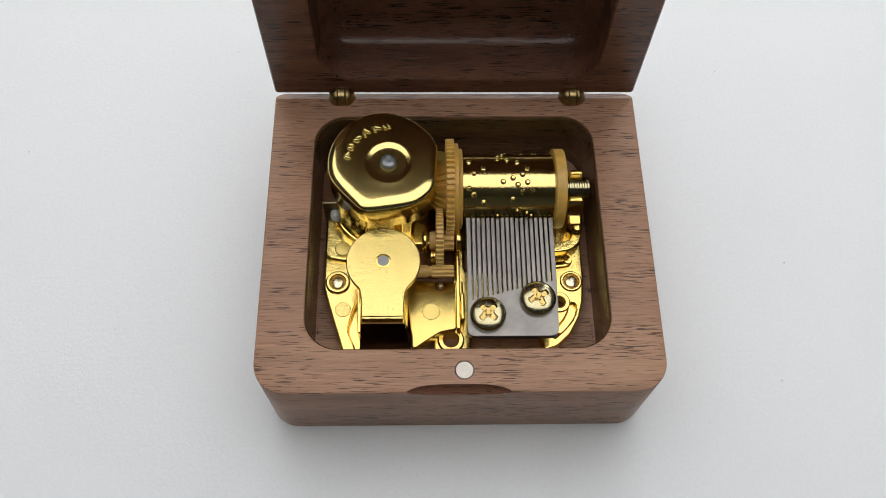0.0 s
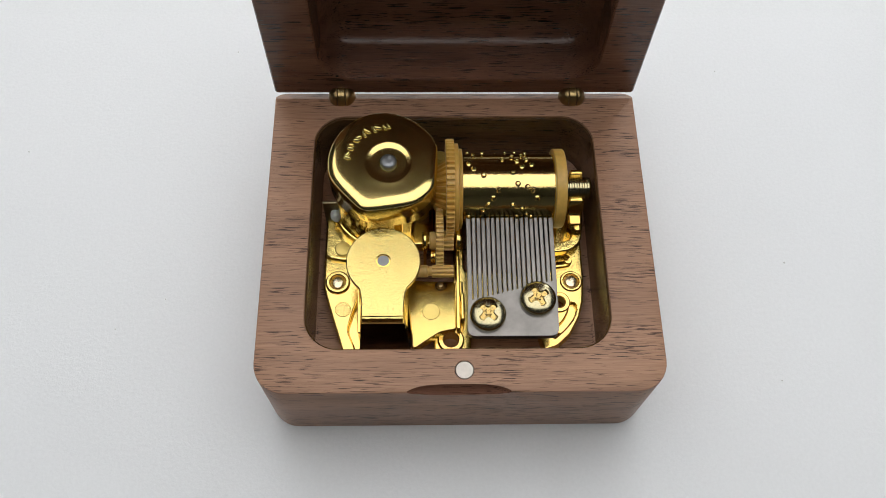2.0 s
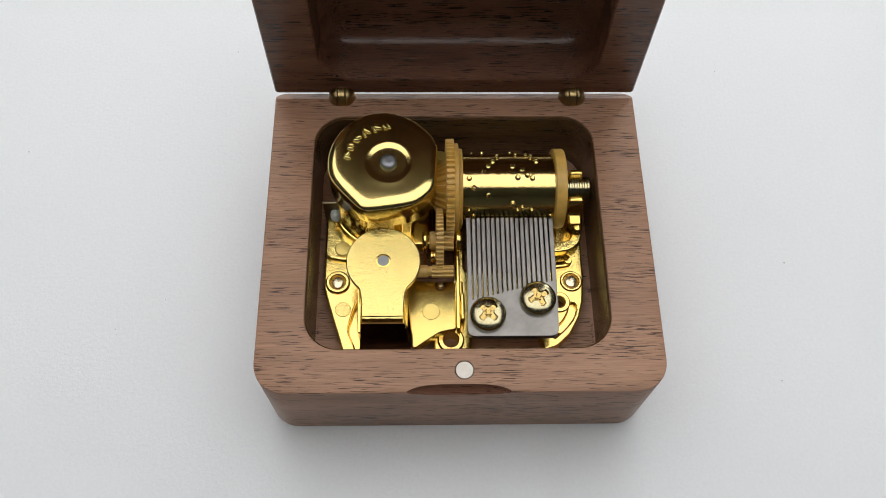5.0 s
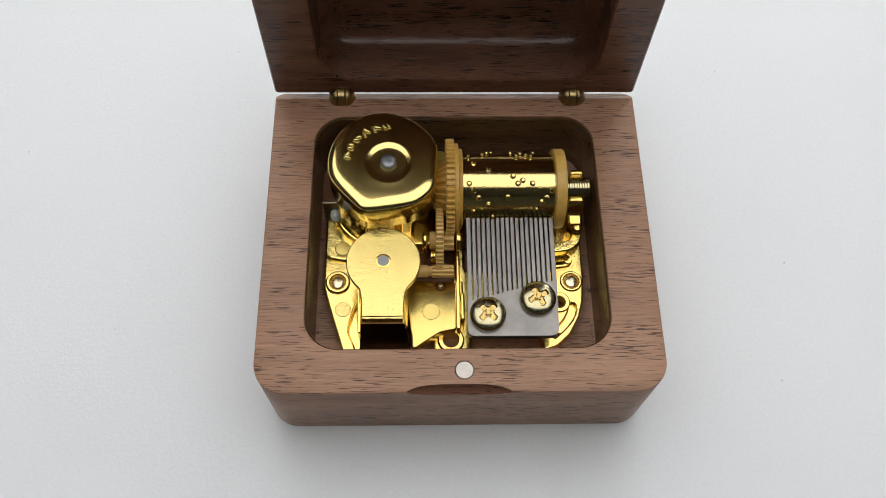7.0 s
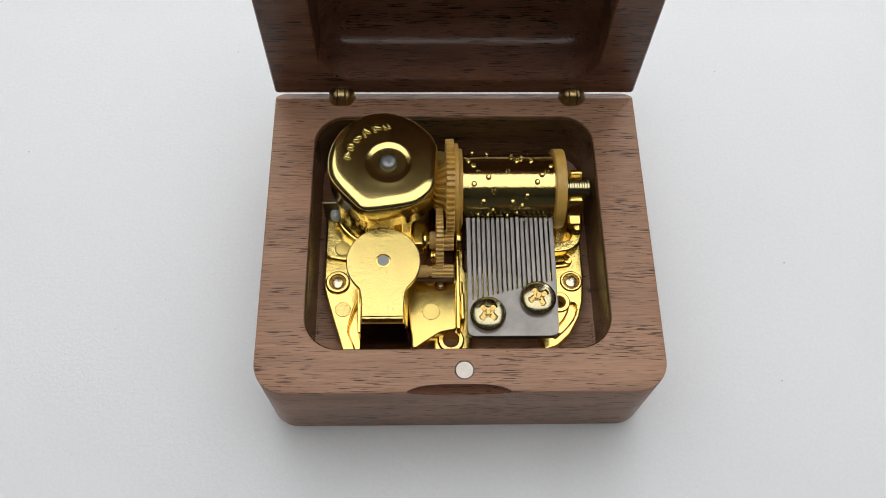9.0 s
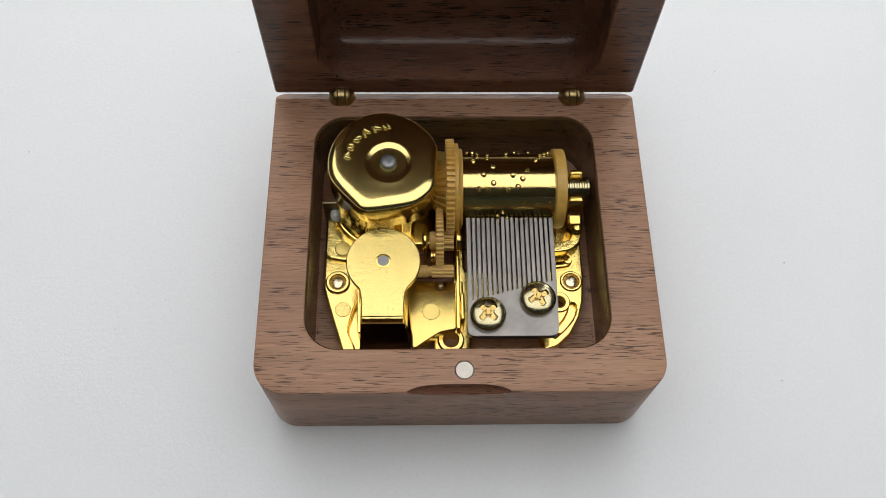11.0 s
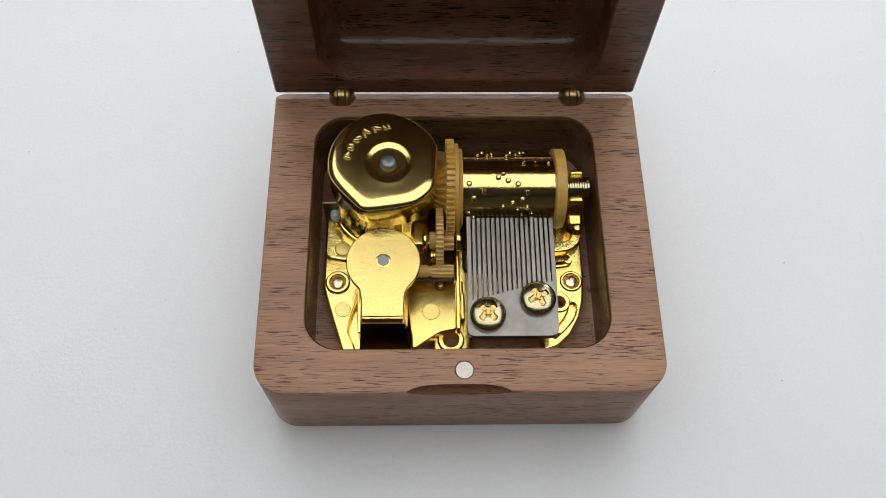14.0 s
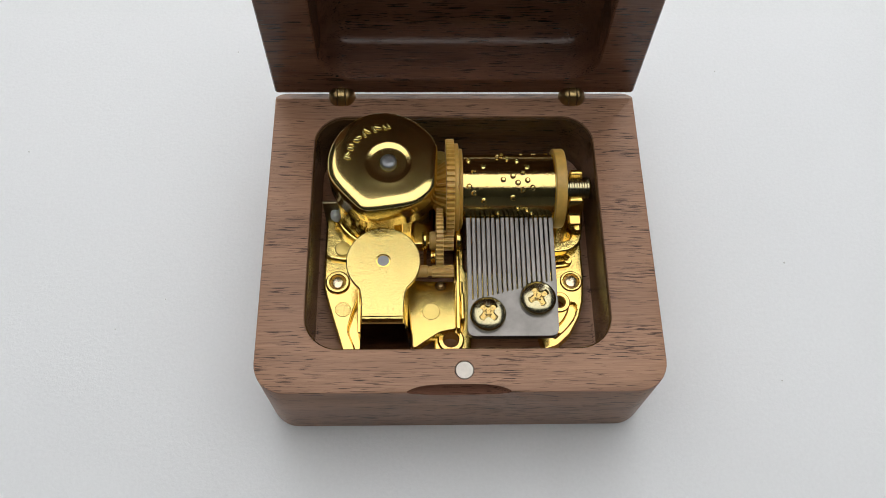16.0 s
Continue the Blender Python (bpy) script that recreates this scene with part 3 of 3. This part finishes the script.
def build_gears(thing):
    wheel = child("second_wheel", gear(6.1, 44, 0.55, 1.35), CREAM_PALE, thing, -3.85, 1.7, 14.0, "amber plastic wheel")
    part("pinion", moved(gear(1.95, 10, 0.5, 2.0), place(1.35, 0, 0)), CREAM_PALE, wheel)
    part("hub", moved(turned([(0, -1.2), (1.5, -1.2), (1.7, -1.0), (1.7, 0.05), (0, 0.05)], 28), place(0, 0, 0)), CREAM_PALE, wheel)
    worm = child("third_pinion", gear(1.2, 9, 0.32, 4.0), CREAM_PALE, thing, -4.6, -4.3, 13.2, "amber plastic pinion")
    part("collar", moved(turned([(0, -3.0), (1.0, -3.0), (1.15, -2.8), (1.15, -0.9), (0.9, -0.7), (0.9, 0.05), (0, 0.05)], 20), place(0, 0, 0)), CREAM_PALE, worm)
    part("bearing", moved(turned([(0, -0.5), (1.6, -0.5), (1.9, -0.2), (1.9, 0.2), (1.6, 0.5), (0, 0.5)], 28), place(-5.9, 1.7, 14.0)), GOLD_BASE, thing)
    part("bearing", moved(turned([(0, -0.5), (1.8, -0.5), (2.05, -0.25), (2.05, 0.35), (1.8, 0.6), (0, 0.6)], 28), place(0.35, 1.7, 14.0)), GOLD_HAMMERED, thing)
    part("worm_bush", moved(turned([(0.6, -0.5), (1.3, -0.4), (1.3, -0.1), (1.0, 0), (1.3, 0.1), (1.3, 0.4), (0.6, 0.5)], 28), place(-4.4, -1.0, 12.6)), GOLD, thing)
    for y, z in ((1.7, 12.0), (-4.3, 12.0)):
        part("bearing_post", box(0.0, 0.6, y - 1.4, y + 1.4, 6.05, z, 0.15), GOLD, thing)
    part("bearing_post", box(-6.2, -5.6, 0.3, 3.1, 6.05, 12.4, 0.15), GOLD, thing)
    return wheel, worm


def build_drum(thing):
    drum = child("drum", turned([(0, 1.1), (DRUM_R, 1.1), (DRUM_R, 18.5), (0, 18.5)], 96), GOLD_DRUM, thing, 0, AXIS_Y, AXIS_Z, "pinned gold-plated drum")
    part("drum_gear", moved(gear(9.5, 54, 0.6, 1.55), place(-1.95, 0, 0)), CREAM, drum, "amber plastic drum gear")
    lp = gear_outline(5.6, 22, 0.55)
    rows = [([(k * x, k * y) for x, y in lp], z) for k, z in ((0.55, -4.75), (0.6, -4.7), (0.74, -4.0), (0.96, -2.2), (1.0, -1.98), (0.99, -1.9))]
    part("drive_gear", moved(loft(rows), place(0, 0, 0, 0, 90, 0)), CREAM, drum, "amber plastic bevel gear")
    part("flange", turned([(0, -0.4), (8.6, -0.4), (8.65, -0.3), (8.65, 0.35), (8.5, 0.45), (0, 0.45)], 72), CREAM, drum)
    part("flange", turned([(0, 0.4), (7.6, 0.4), (7.65, 0.5), (7.65, 1.05), (7.5, 1.15), (0, 1.15)], 72), CREAM, drum)
    part("end_disc", turned([(0, 18.3), (7.45, 18.3), (7.6, 18.45), (7.6, 20.15), (7.4, 20.35), (0, 20.35)], 72), CREAM, drum, "amber plastic end disc")
    thread = [(0, 20.3), (2.3, 20.3)]
    for i in range(10):
        x = 20.6 + 0.48 * i
        thread += [(2.3, x), (2.3, x + 0.22), (2.0, x + 0.30), (2.0, x + 0.40)]
    thread += [(2.2, 25.4), (1.9, 25.7), (0, 25.7)]
    part("threaded_end", turned(thread, 32), SCREW, drum, "ribbed brass spindle end")
    # pins: one mesh shared by all
    pin_bm = lathe([(0.62, -0.08), (0.5, 0.02), (0.38, 0.07), (0.33, 0.14), (0.32, 0.5), (0.27, 0.56), (0, 0.58)], 14)
    first = None
    for k, angles in enumerate(PINS):
        for a in angles:
            if first is None:
                first = part("pin", pin_bm, GOLD_COVER, drum)
                ob = first
            else:
                ob = new("pin", first.data)
                ob.parent = drum
            # angle 0 faces the front, 90 faces up
            t = radians(a)
            ob.location = ((FIRST_LANE + LANE * k) * MM, -DRUM_R * math.cos(t) * MM, DRUM_R * math.sin(t) * MM)
            ob.rotation_euler = (radians(90 - a), 0, 0)
    # seam along the drum and a stamped number beside it
    t = radians(155)
    part("seam", moved(box(1.2, 18.2, -0.12, 0.12, -0.2, 0.03, 0.02), place(0, -DRUM_R * math.cos(t), DRUM_R * math.sin(t), 90 - 155)), DARK_SEAM, drum)
    # a row of fine stamped ticks above the seam, one between each two lanes
    tick = None
    for k in range(17):
        if tick is None:
            tick = part("tick", box(-0.07, 0.07, -0.75, 0.75, -0.05, 0.05, 0.04), GOLD_DRUM, drum)
            ob = tick
        else:
            ob = new("tick", tick.data)
            ob.parent = drum
        t = radians(167)
        ob.location = ((FIRST_LANE + LANE * (k + 0.5)) * MM, -DRUM_R * math.cos(t) * MM, DRUM_R * math.sin(t) * MM)
        ob.rotation_euler = (radians(90 - 167), 0, 0)
    # stamped number beside the seam
    for x, ch in ((12.5, "5"), (14.8, "2"), (17.2, "9")):
        text = bpy.data.curves.new("digit", "FONT")
        text.body, text.size, text.extrude, text.offset, text.align_x = ch, 1.65, 0.17, 0.05, "CENTER"
        ob = new("digit", text)
        me = bpy.data.meshes.new_from_object(ob.evaluated_get(bpy.context.evaluated_depsgraph_get()))
        bpy.data.objects.remove(ob)
        bm = bmesh.new()
        bm.from_mesh(me)
        t = radians(144)
        part("digit", moved(bm, place(x, -DRUM_R * math.cos(t), DRUM_R * math.sin(t), 90 - 144)), GOLD_DRUM, drum)
    return drum


def ribbon(points, half, steps=5):
    """An outline of the given half width along a smooth line of (x, y)."""
    p = [Vector(q) for q in points]
    p = [p[0] * 2 - p[1]] + p + [p[-1] * 2 - p[-2]]
    line = []
    for i in range(1, len(p) - 2):
        for q in range(steps + (i == len(p) - 3)):
            t = q / steps
            line.append(0.5 * (2 * p[i] + (p[i + 1] - p[i - 1]) * t + (2 * p[i - 1] - 5 * p[i] + 4 * p[i + 1] - p[i + 2]) * t * t + (3 * p[i] - p[i - 1] - 3 * p[i + 1] + p[i + 2]) * t ** 3))
    left, right = [], []
    for i, q in enumerate(line):
        d = (line[min(i + 1, len(line) - 1)] - line[max(i - 1, 0)]).normalized()
        left.append((q.x - d.y * half, q.y + d.x * half))
        right.append((q.x + d.y * half, q.y - d.x * half))
    return left + right[::-1]


def build_right_post(thing):
    # the bearing cheek in front of the spindle: a steep face over a flared foot
    rows = []
    side = [(5.0, 9.0), (5.0, 13.2), (5.3, 13.8), (5.9, 14.0), (6.6, 14.05), (7.1, 14.25), (7.4, 14.8), (8.2, 16.7), (8.6, 17.0), (9.1, 17.1), (9.6, 16.9), (9.6, 9.0)]
    for x, grow in ((21.5, -0.35), (21.75, -0.06), (22.1, 0), (23.7, 0), (24.05, -0.06), (24.3, -0.35)):
        rows.append(([(7.0 + (y - 7.0) * (1 + grow / 3), z + (0.6 * grow if z > 10 else 0)) for y, z in side], x))
    cheek = loft(rows)
    cheek.transform(Matrix(((0, 0, 1, 0), (1, 0, 0, 0), (0, 1, 0, 0), (0, 0, 0, 1))))
    part("spindle_cheek", cheek, GOLD, thing, "smooth gold bearing cheek with a flared foot", 40)
    part("spindle_post", box(21.6, 24.1, 12.9, 13.9, 8.8, 19.6, 0.45), GOLD, thing)
    part("cast_arm", slab([ribbon([(23.4, 6.4), (23.5, 4.6), (22.9, 2.9), (21.3, 1.9), (18.7, 1.5)], 1.0)], 8.8, 11.2, 0.3, 3), GOLD_HAMMERED, thing, "grainy curved gold arm")
    part("post_foot", moved(lathe([(1.0, 8.8), (1.0, 12.6), (0.8, 13.2), (0, 13.5)], 24), place(23.4, 5.0, 0)), GOLD, thing)
    # a smooth shelf slopes down beside the arm to a small stud
    shelf = slab([rounded([(18.4, 0.9, 0.4), (22.3, 0.9, 0.8), (22.0, -1.6, 0.7), (20.6, -1.9, 0.6), (18.4, -2.2, 0.3)])], 8.6, 9.6, 0.35)
    for v in shelf.verts:
        if v.co.z > 9.0:
            v.co.z -= 0.2 * (v.co.y + 0.5)
    part("shelf", shelf, GOLD, thing)
    part("stud", moved(lathe([(0.75, 8.8), (0.75, 9.9), (0.6, 10.15), (0, 10.2)], 20), place(21.6, -0.8, 0)), GOLD, thing)
    # a threaded hole half under the comb
    part("boss", moved(lathe([(1.15, -2), (1.15, 0.1), (1.3, 0.3), (1.9, 0.3), (2.1, 0.1), (2.1, -0.5)], 32), place(19.4, -9.0, 9)), GOLD_BASE, thing)
    thread = [(1.16, -2)]
    for i in range(5):
        thread += [(1.16, -1.9 + 0.4 * i), (0.98, -1.75 + 0.4 * i), (1.16, -1.6 + 0.4 * i)]
    part("thread", moved(lathe(thread, 24), place(19.4, -9.0, 9)), BRASS, thing)


build_room()
build_music_box()
MOVEMENT, DRUM = build_movement()
build_right_post(MOVEMENT)


# ---- what moves ----
TURN = 22.7


def motions():
    times = [0.25 * i for i in range(65)]
    walk(DRUM, [(t, pose(0, AXIS_Y * MM, AXIS_Z * MM, -TURN * t)) for t in times])
    # each pin lifts its tooth from below and lets it snap back
    for (tooth, foot), angles in zip(TEETH, PINS):
        rest = Matrix.Identity(4)
        up = Matrix.Translation(foot) @ Matrix.Rotation(radians(2.3), 4, "X") @ Matrix.Translation(-foot)
        rows, last = [(0.0, rest)], 0.0
        for free in sorted(((19.0 - a) % 360) / TURN for a in angles):
            if last + 0.42 < free < 15.9:
                rows += [(free - 0.4, rest), (free - 0.02, up), (free + 0.03, rest)]
                last = free + 0.03
        walk(tooth, rows + [(16.0, rest)])
    for ob in MOVEMENT.children_recursive:
        if ob.name.startswith("arbor"):
            walk(ob, [(t, pose(0, 0, 0, 0, 0, -6.0 * t)) for t in times])
    for ob in MOVEMENT.children:
        if ob.name.startswith("second_wheel"):
            walk(ob, [(t, pose(-3.85 * MM, 1.7 * MM, 14.0 * MM, 5.0 * TURN * t)) for t in times])
        elif ob.name.startswith("third_pinion"):
            walk(ob, [(t / 2, pose(-4.6 * MM, -4.3 * MM, 13.2 * MM, -24.0 * TURN * t / 2)) for t in [0.25 * i for i in range(129)]])


motions()
